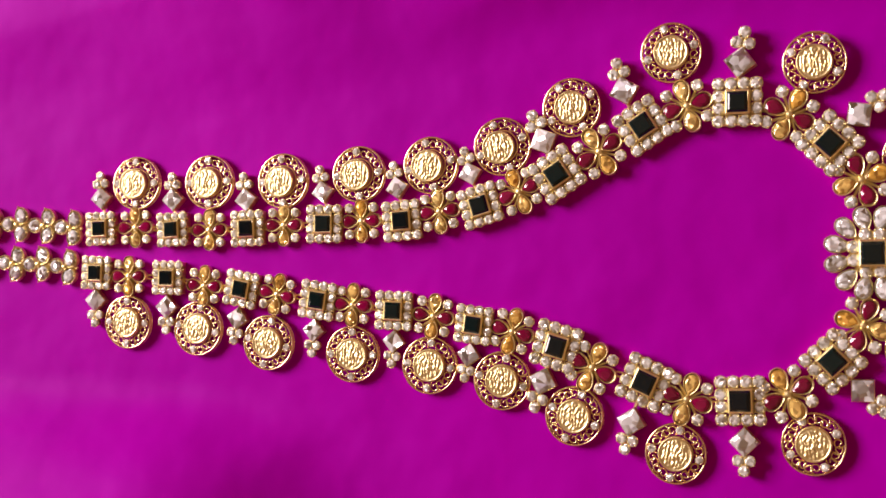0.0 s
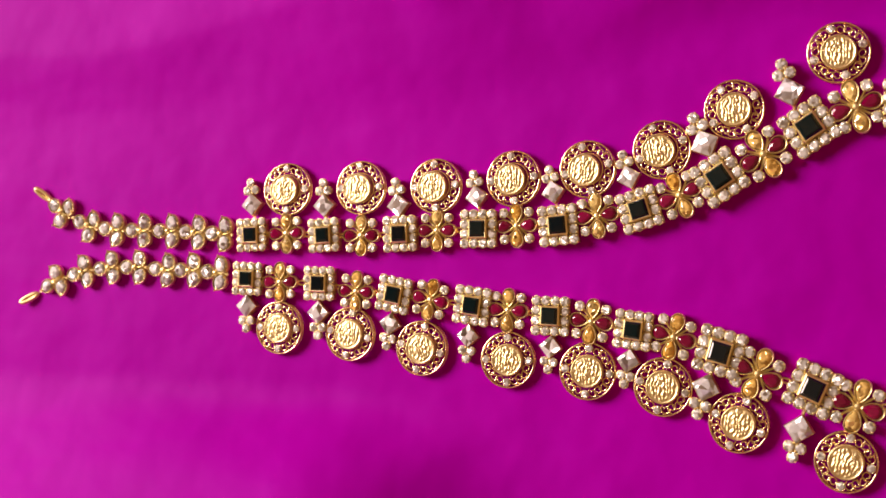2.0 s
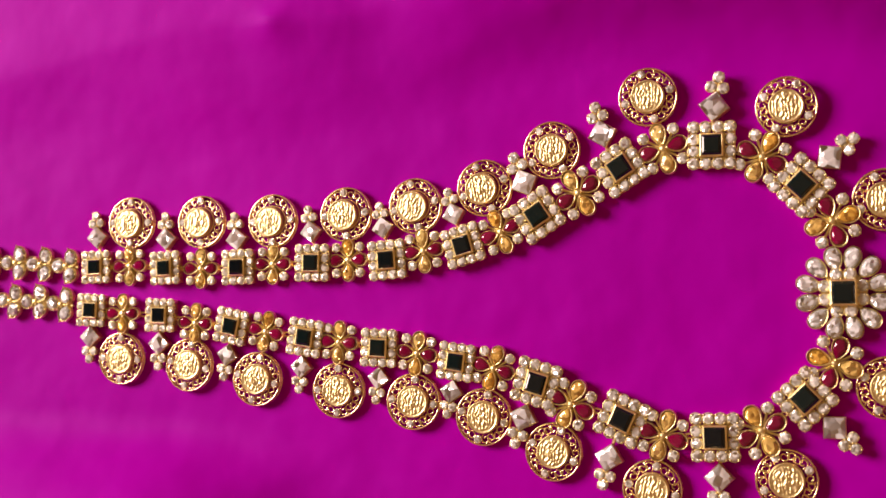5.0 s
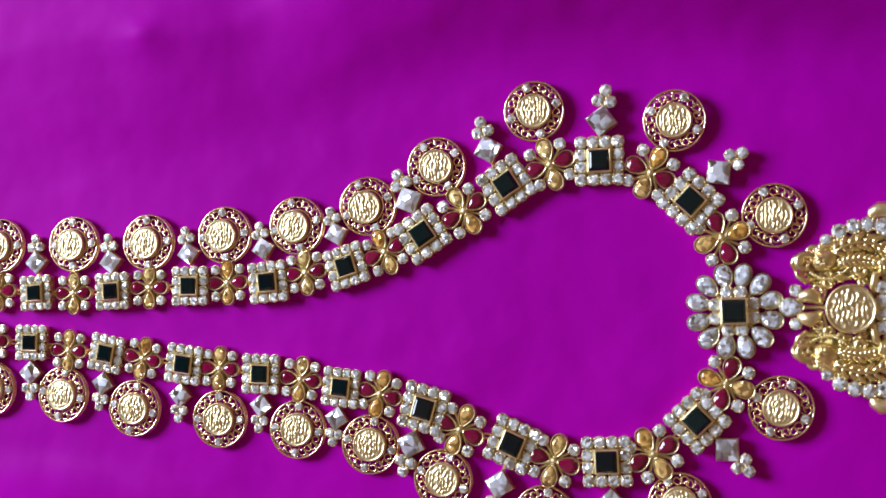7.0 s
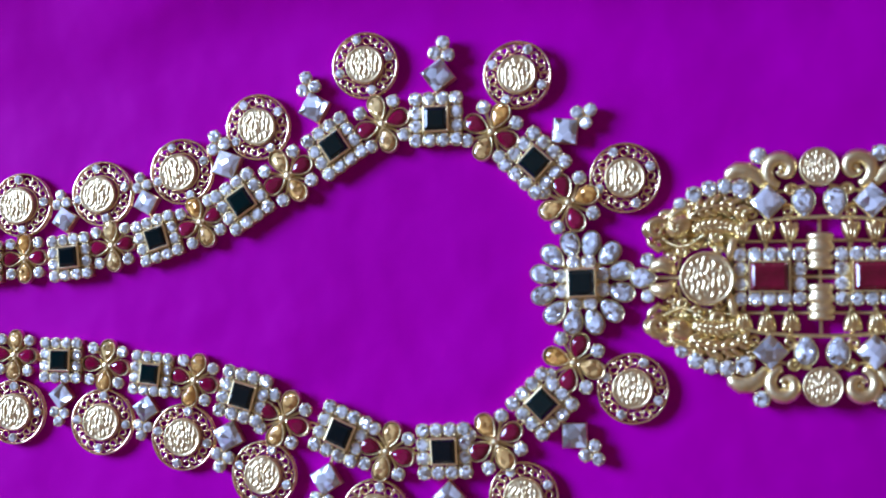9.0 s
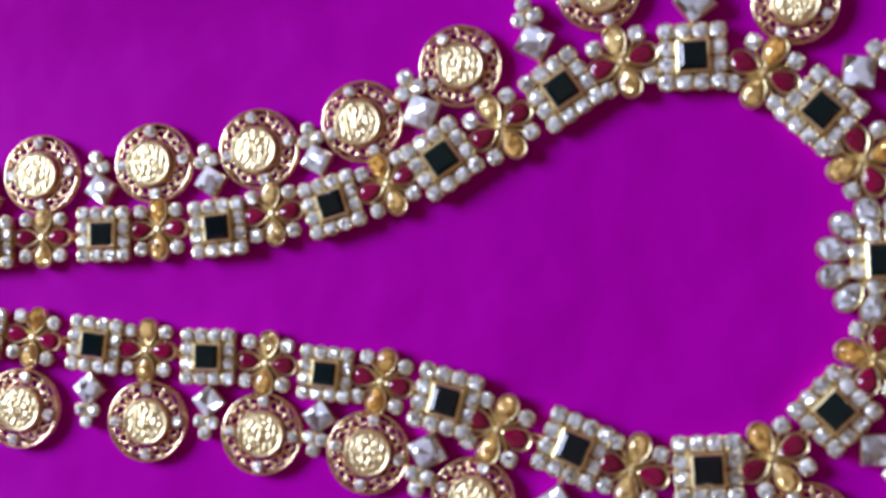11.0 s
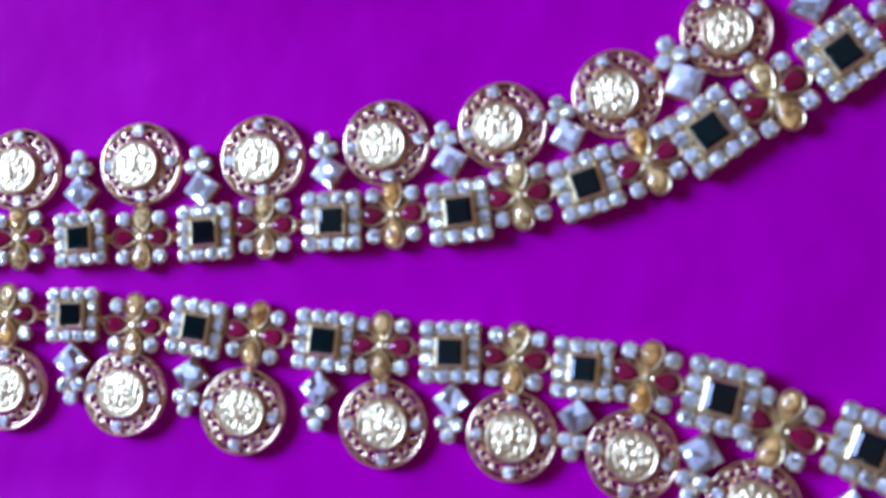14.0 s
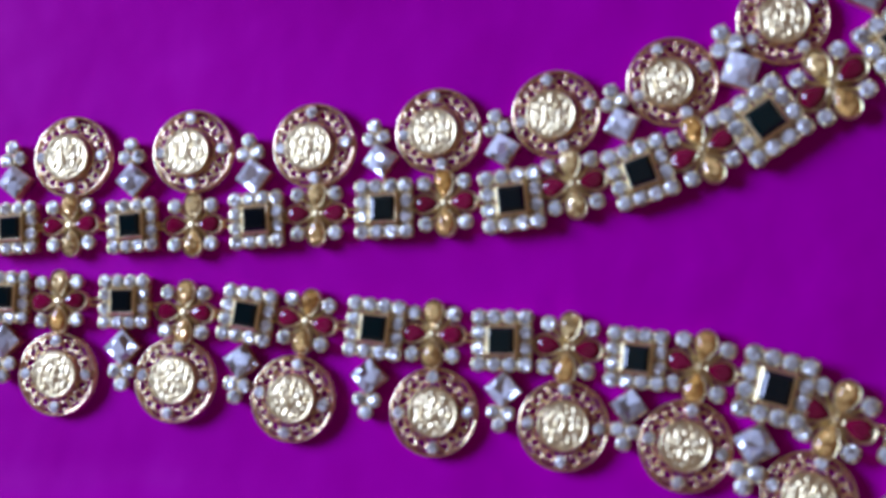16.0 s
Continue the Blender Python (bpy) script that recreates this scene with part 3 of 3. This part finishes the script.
# ---- drops of one square and three round stones ----
def drop_shape():
    s = bezel_box(2.75, 0.4, 3.1, 0.12)
    out = Shape().add(s, mm(0, 0, 0, 45))
    for px, py in ((5.0, 1.55), (5.0, -1.55), (7.7, 0)):
        out.add(collet(1.5, 2.6), mm(px, py, 0))
    out.add(tube([(-5.6, 0, 1.0), (-3.6, 0, 1.2)], 0.5, 6))
    out.add(tube([(3.4, 0, 1.2), (7, 0, 1.2)], 0.6, 6))
    return out


DROP = mesh("drop_setting", drop_shape(), GOLD)


def stone_drop(x, y, way, reach):
    k = reach / 8.0
    drop = new("stone_drop")
    drop.matrix_basis = at(x, y, 0.15, way, k, random.uniform(-2, 2), random.uniform(-2, 2))
    tagged(drop, "small drop of one square and three round white stones", "charm", "stone drops of the necklace")
    part("setting", DROP, drop, Matrix(), "gold setting")
    part("square_stone", PRINCESS, drop, at(0, 0, 3.1, 45, 2.75))
    for px, py in ((5.0, 1.55), (5.0, -1.55), (7.7, 0)):
        part("round_stone", ROUND, drop, at(px, py, 2.65, random.uniform(0, 60), 1.46, random.uniform(-9, 9), random.uniform(-9, 9)))


DROPS = (
    (-125.4, 16.2, 98, 8.1), (-96.6, 16.3, 95, 8.1), (-68.3, 16.8, 99, 8.1), (-40.0, 19.9, 101, 7.7), (-13.5, 21.6, 103, 7.6),
    (11.4, 26.5, 108, 7.7), (35.2, 36.9, 116, 9.2), (60.3, 52.6, 107, 9.1), (95.1, 60.7, 83, 9.5), (129.7, 45.2, 40, 9.0),
    (-126.0, -19.9, -89, 8.2), (-97.3, -21.0, -89, 8.2), (-69.7, -23.6, -99, 7.9), (-41.2, -26.2, -94, 7.8), (-12.6, -28.4, -95, 7.6),
    (13.2, -31.4, -99, 7.7), (37.9, -38.1, -106, 9.0), (66.2, -48.8, -101, 8.9), (100.2, -52.3, -89, 8.9), (133.2, -34.9, -43, 8.8))
for row in DROPS:
    stone_drop(*row)

# ---- the pendant ----
pendant = new("pendant")
pendant.matrix_basis = at(150.5, 6.4, 0.1, 1.0, 0.978)
tagged(pendant, "large openwork gold pendant with a red rectangular stone", "pendant")
PEAR_TIP = mesh("pendant_pear", pear_cut(7.4, 5.6), WHITE_DROP)
MEDAL = mesh("medallion", coin_face(5, 1.25), COIN_GOLD, True)
RUBY_CUT = mesh("rectangular_red_stone", step_cut(4.9, 3.7, 1.3, 4.0), DEEP_RUBY)
HALF = 45.5          # the pendant's middle, from its loop


def both(x, y):
    """The same spot on both sides of the axis and at both ends."""
    return ((x, y, 1, 1), (x, -y, 1, -1), (2 * HALF - x, y, -1, 1), (2 * HALF - x, -y, -1, -1))


def mirrored(s, sx, sy):
    """The shape's twin at another corner, with its faces turned back."""
    out = Shape([((x if sx > 0 else 2 * HALF - x), y * sy, z) for x, y, z in s.verts], s.faces)
    if sx * sy < 0:
        out.faces = [tuple(reversed(f)) for f in out.faces]
    return out


def fat_leaf(line, girth):
    """A smooth swelling leaf, curled along a line and lower than it is wide."""
    pts, rad = [], []
    for k in range(len(line) - 1):
        for f in (0.0, 0.5):
            a, b = line[k], line[k + 1]
            pts.append((a[0] + (b[0] - a[0]) * f, a[1] + (b[1] - a[1]) * f, 0.0))
            rad.append(girth[k] + (girth[k + 1] - girth[k]) * f)
    s = tube(pts, rad, 12)
    return Shape([(x, y, 2.6 + 0.75 * z) for x, y, z in s.verts], s.faces)


def coil(cx, cy, r, start, way, thick, turns=1.6, z=2.6, n=16):
    """A curled tendril, thick outside and thin at its heart."""
    pts, rad = [], []
    for i in range(n):
        t = i / (n - 1)
        a = start + way * t * turns * 2 * math.pi
        k = r * (1 - 0.75 * t)
        pts.append((cx + k * math.cos(a), cy + k * math.sin(a), z + 1.1 * t))
        rad.append(thick * (0.45 + 0.75 * math.sin(math.pi * min(1.0, 0.15 + t))))
    return tube(pts, rad, 7)


def feather(line, broad, high):
    """A bent feather: a raised midrib with long, flat, overlapping barbs swept back along both sides."""
    s, n, spots = Shape(), 8, []
    for k in range(n):
        u = k / (n - 1) * (len(line) - 1)
        a = min(int(u), len(line) - 2)
        p, q = Vector(line[a]), Vector(line[a + 1])
        spots.append((p + (q - p) * (u - a), (q - p).normalized()))
    s.add(tube([(p.x, p.y, high + 0.4 * math.sin(3 * k / n)) for k, (p, d) in enumerate(spots)], [0.4] + [0.55] * (n - 2) + [0.25], 6))
    for k, (p, d) in enumerate(spots):
        w = broad * (0.6 + 0.4 * math.sin(math.pi * (0.2 + 0.7 * k / (n - 1))))
        for side in (-1, 1):
            across = Vector((-d.y, d.x)) * side
            pts, rad = [], []
            for t in (0.0, 0.25, 0.5, 0.75, 1.0):
                q = p + d * w * 1.15 * t + across * w * 0.8 * math.sin(1.5 * t)
                pts.append((q.x, q.y, high - 0.1 - 1.3 * t * t))
                rad.append(0.2 + 0.62 * math.sin(math.pi * (0.15 + 0.75 * t)))
            s.add(tube(pts, rad, 7))
    return s


def bird():
    """A plain bird-like relief: round head, banded neck, coils and bent feathers."""
    s = Shape()
    body = lathe([(3.3, 1.4), (3.6, 2.8), (3.0, 4.2), (1.8, 5.1), (0.01, 5.4)], 16)
    s.add(body, mm(9.6, 13.6, 0, 35, 1.15, 0.85, 1.0))
    for k in range(5):
        a = 2.3 + 0.5 * k
        s.add(tube([(9.6 + 1.0 * math.cos(a), 13.6 + 0.8 * math.sin(a), 5.35), (9.6 + 2.6 * math.cos(a + 0.4), 13.6 + 2.1 * math.sin(a + 0.4), 4.7),
                    (9.6 + 3.9 * math.cos(a + 0.9), 13.6 + 3.1 * math.sin(a + 0.9), 3.0)], [0.25, 0.45, 0.3], 6))
    s.add(coil(3.9, 12.7, 3.1, 0.3, 1, 1.05, 0.95, 2.8, 22))
    s.add(feather(((12.0, 16.0), (15.5, 17.8), (19.0, 18.8), (23.0, 18.4), (26.0, 16.8)), 3.0, 4.2))
    s.add(feather(((13.0, 12.6), (16.0, 13.4), (19.6, 13.9), (22.6, 13.2)), 2.4, 3.8))
    s.add(feather(((6.6, 15.4), (8.4, 16.9), (10.8, 18.2), (13.0, 18.9)), 1.5, 3.2))
    for k in range(15):
        t = k / 14
        s.add(bead(0.55, 6), mm(5.6 + 10.4 * t, 10.0 + 1.2 * t - 2.4 * math.sin(math.pi * t), 3.6))
    s.add(tube([(x, y, 2.4) for x, y in ((0.8, 11.6), (1.8, 9.0), (4.0, 7.4), (6.4, 8.6))], [0.35, 0.8, 1.0, 0.5], 8))
    s.add(coil(2.4, 13.0, 2.2, -1.9, -1, 0.85, 0.85, 2.6))
    s.add(coil(6.6, 15.6, 2.4, 3.5, -1, 0.75, 1.2, 2.4))
    s.add(coil(19.6, 10.8, 2.2, 0.4, 1, 0.7, 1.4, 2.4))
    s.add(coil(23.2, 13.0, 2.0, 2.2, -1, 0.7, 1.4, 2.4))
    s.add(coil(22.5, 18.2, 2.0, 1.2, 1, 0.65, 1.3, 2.2))
    s.add(coil(17.2, 18.9, 1.9, 0.2, -1, 0.6, 1.3, 2.2))
    s.add(coil(12.2, 17.4, 1.8, 0.9, 1, 0.6, 1.3, 2.2))
    s.add(coil(28.6, 16.6, 1.6, 1.0, 1, 0.55, 1.3, 2.0))
    s.add(coil(37.4, 17.2, 1.7, 2.4, -1, 0.6, 1.3, 2.0))
    s.add(coil(38.4, 22.6, 1.7, -0.6, 1, 0.6, 1.3, 2.0))
    s.add(coil(28.2, 20.4, 1.5, 2.0, 1, 0.55, 1.2, 2.0))
    for x, y, r, start, way in ((10.6, 6.9, 1.7, 0.6, 1), (7.4, 5.0, 1.5, 2.6, -1), (22.9, 7.4, 1.6, 3.6, 1), (13.6, 8.7, 1.4, 2.0, -1), (19.9, 7.2, 1.3, 0.4, 1),
                                (16.4, 14.6, 1.7, 0.2, 1), (20.6, 20.4, 1.6, 2.8, -1), (5.2, 14.0, 1.5, 1.0, 1), (26.6, 13.2, 1.4, 1.2, -1)):
        s.add(coil(x, y, r, start, way, 0.6, 1.2, 2.2))
    for x, y in ((4.6, 11.2), (17.6, 9.0), (25.4, 16.4), (20.4, 15.0), (14.8, 9.0), (25.0, 19.6), (8.8, 18.2), (14.6, 20.2)):
        s.add(bead(0.8, 7), mm(x, y, 2.6))
    return s


def outer_edge(x):
    spots = ((2, 12), (6, 15.5), (10, 18.2), (14, 20.2), (18, 21.4), (22, 21.8), (27, 20.6))
    for (a, p), (b, q) in zip(spots, spots[1:]):
        if x <= b:
            return p + (q - p) * (x - a) / (b - a)
    return spots[-1][1]


def chased_ground():
    """The chased, pierced gold ground behind the bird: deep ribs with openings."""
    nu, nv, s, high = 60, 36, Shape(), []
    for i in range(nu + 1):
        x = 2.2 + 24.5 * i / nu
        low = max(6.2 if x > 5 else 8.6, math.sqrt(max(0.0, 64 - (x - 16.6) ** 2)))
        low = max(low, 14.6) if x > 24 else low
        top = outer_edge(x)
        for j in range(nv + 1):
            t = j / nv
            y = low + (top - low) * t
            v = noise.noise(Vector((x * 0.42 - y * 0.36, y * 0.42 + x * 0.2, 3.0)))
            rib = abs(noise.noise(Vector((x * 0.5 + y * 0.45, y * 0.7 - x * 0.4, 9.0))))
            h = 0.9 + 2.4 * v + 1.6 * (0.5 - 2.2 * rib)
            h *= min(1.0, 6 * t + 0.25, 6 * (1 - t) + 0.25)
            high.append(h)
            s.verts.append((x, y, max(0.3, min(2.6, h))))
    w = nv + 1
    for i in range(nu):
        for j in range(nv):
            f = (i * w + j, (i + 1) * w + j, (i + 1) * w + j + 1, i * w + j + 1)
            if max(high[k] for k in f) > 0.35:
                s.faces.append(f)
    return s


def bud():
    """A small bell lying on its side, its tip inward and its mouth split in three lobes."""
    bell = lathe([(0.01, -3.4), (0.55, -3.2), (0.6, -2.6), (1.1, -2.0), (1.9, -0.6), (2.3, 0.8), (2.2, 1.7), (1.5, 2.1), (0.9, 1.2)], 14)
    s = Shape([(x, z, 2.4 + 0.8 * y) for x, y, z in bell.verts], [tuple(reversed(f)) for f in bell.faces])
    for k in (-1, 0, 1):
        s.add(bead(0.85, 7), mm(1.45 * k, 2.0 - 0.3 * abs(k), 3.1 - 0.3 * abs(k)))
        s.add(tube([(0.25 * k, -2.6, 3.0), (0.8 * k, -1.0, 3.9), (1.2 * k, 1.4, 3.9)], [0.2, 0.36, 0.3], 5))
    return s


for x, y, sx, sy in both(0, 0):
    part("chased_ground", mesh("ground %d %d" % (sx, sy), mirrored(chased_ground(), sx, sy), CHASED_GOLD, True), pendant, Matrix(), "pierced and ribbed gold ground")
    part("bird_relief", mesh("bird %d %d" % (sx, sy), mirrored(bird(), sx, sy), CHASED_GOLD, True), pendant, Matrix())
    leaf = tube([(1.6, 1.8, 2.2), (3.2, 3.0, 3.0), (5.2, 3.6, 3.4), (7.2, 2.6, 3.2), (8.6, 1.0, 2.8)], [0.7, 1.8, 2.3, 1.8, 0.6], 8)
    part("leaf", mesh("leaf %d %d" % (sx, sy), mirrored(leaf, sx, sy), GOLD, True), pendant, Matrix())
    horn = tube([(23.2, 3.0, 2.0), (22.6, 6.0, 3.4), (23.4, 9.4, 3.6), (25.4, 10.6, 3.0)], [0.5, 1.1, 1.2, 0.5], 8)
    part("scroll", mesh("horn %d %d" % (sx, sy), mirrored(horn, sx, sy), GOLD, True), pendant, Matrix())
    p1 = fat_leaf(((21.9, 25.4), (22.8, 26.8), (24.8, 28.2), (27.2, 28.0), (29.4, 26.6), (31.0, 24.6), (31.9, 22.6)), (0.6, 1.9, 2.3, 2.4, 2.1, 1.5, 0.5))
    p2 = coil(36.2, 28.0, 4.4, -1.75, -1, 1.75, 1.15, 2.6, 30)
    p2.add(bead(1.3, 10), mm(36.3, 28.4, 2.8))
    part("curled_leaf", mesh("paisley_a %d %d" % (sx, sy), mirrored(p1, sx, sy), GOLD, True), pendant, Matrix())
    part("curled_leaf", mesh("paisley_b %d %d" % (sx, sy), mirrored(p2, sx, sy), GOLD, True), pendant, Matrix())
    for bx in (25.8, 31.8, 37.8):
        part("bud", mesh("bud", bud(), CHASED_GOLD, True), pendant, at(bx if sx > 0 else 2 * HALF - bx, sy * 11.6, 0, 0 if sy > 0 else 180, 1.08))

frame_shape = Shape()
for sy in (-1, 1):
    rim = [(HALF + 22.5 * math.cos(t), sy * (11.8 + 3.6 * math.sin(t)), 3.4) for t in [math.pi * i / 24 for i in range(25)]]
    frame_shape.add(tube(rim, 0.55, 6))
    frame_shape.add(tube([(x, sy * 9.4, 1.2) for x in (22.5, 45, 68.5)], 0.5, 6))
for x in (26.0, 32.0, 38.0, 45.5, 53.0, 59.0, 65.0):
    frame_shape.add(tube([(x, -15, 0.9), (x, 15, 0.9)], 0.55, 6))
for x, y, sx, sy in both(9.0, 0):
    frame_shape.add(tube([(x, sy * 2.0, 0.9), (x + sx * 3.0, sy * 16.0, 0.9), (x + sx * 18.0, sy * 20.5, 0.9), (x + sx * 34, sy * 24.0, 0.9)], 0.6, 6))
frame_shape.add(tube([(-1.0, 0, 1.0), (2 * HALF + 1, 0, 1.0)], 0.7, 6))
STONES = [(1.3, 4.8, 1.75), (10.0, 19.3, 1.75), (13.5, 21.9, 2.1), (17.5, 23.3, 2.1), (21.6, 23.9, 2.1), (26.0, 23.1, 2.6), (30.2, 31.7, 2.1)]
STONES += [(25.2 + 3.75 * i, 5.75, 1.85) for i in range(5)] + [(25.2, 1.95, 1.85), (40.2, 1.95, 1.85)]
for x, y, r in STONES:
    for px, py, sx, sy in (both(x, y) if y else both(x, y)[::2]):
        frame_shape.add(collet(r, 3.4), mm(px, py, 0))
        part("round_stone", ROUND, pendant, at(px, py, 3.45, random.uniform(0, 60), r * 0.97, random.uniform(-8, 8), random.uniform(-8, 8)))
for px, py, sx, sy in both(32.5, 19.5):
    frame_shape.add(bezel_box(3.2, 0.5, 4.2, 0.14), mm(px, py, 0, 45))
    part("square_stone", PRINCESS, pendant, at(px, py, 4.2, 45, 3.18))
for px, py, sx, sy in both(41.5, 15.6):
    turn = 0 if sy > 0 else 180
    frame_shape.add(pear_bezel(7.4, 5.6, 0.3, 0.5, 3.6), mm(px, py, 0, turn))
    part("drop_stone", PEAR_TIP, pendant, at(px, py, 3.6, turn, 0.98))
for px, py, sx, sy in both(3.4, 0)[::2]:
    frame_shape.add(pear_bezel(6.6, 5.0, 0.3, 0.5, 3.4), mm(px, 0, 0, 90 * sx))
    part("drop_stone", PEAR_TIP, pendant, at(px, 0, 3.4, 90 * sx, 0.88))
for px, py, sx, sy in both(32.5, 0)[::2]:
    s = rings([[(a * (4.9 + w), b * (3.7 + w), z) for a, b in ((1, -1), (1, 1), (-1, 1), (-1, -1))] for w, z in ((0.3, 0.5), (0.4, 4.6), (0.25, 4.9), (0.0, 4.9), (-0.05, 1.0))], False, False)
    frame_shape.add(s, mm(px, 0, 0))
    part("red_stone", RUBY_CUT, pendant, at(px, 0, 4.7), "deep red rectangular stone")
part("openwork_frame", mesh("pendant_frame", frame_shape, GOLD), pendant, Matrix(), "gold openwork frame with stone settings")
for px, py, size in ((16.6, -0.4, 1.42), (2 * HALF - 16.6, -0.4, 1.42), (HALF, 28.4, 1.02), (HALF, -28.4, 1.02)):
    part("medallion", MEDAL, pendant, at(px, py, -1.0 if size > 1.2 else 0.3, 0, size), "worn gold medallion with a beaded edge")
banded = lathe([(0.01, -4.8), (2.6, -4.7), (2.8, -3.8), (2.2, -3.3), (2.7, -2.4), (2.9, -1.2), (2.3, -0.8), (2.3, -0.3), (2.9, 0.2), (2.8, 1.8),
                (2.2, 2.4), (2.7, 3.2), (2.8, 4.2), (2.4, 4.7), (0.01, 4.8)], 16)
pillar = Shape([(1.25 * x, z, 2.6 + 0.85 * y) for x, y, z in banded.verts], [tuple(reversed(f)) for f in banded.faces])
for py in (-6.6, 6.6):
    part("pillar_bead", mesh("pillar", pillar, COIN_GOLD, True), pendant, at(HALF, py, 0))
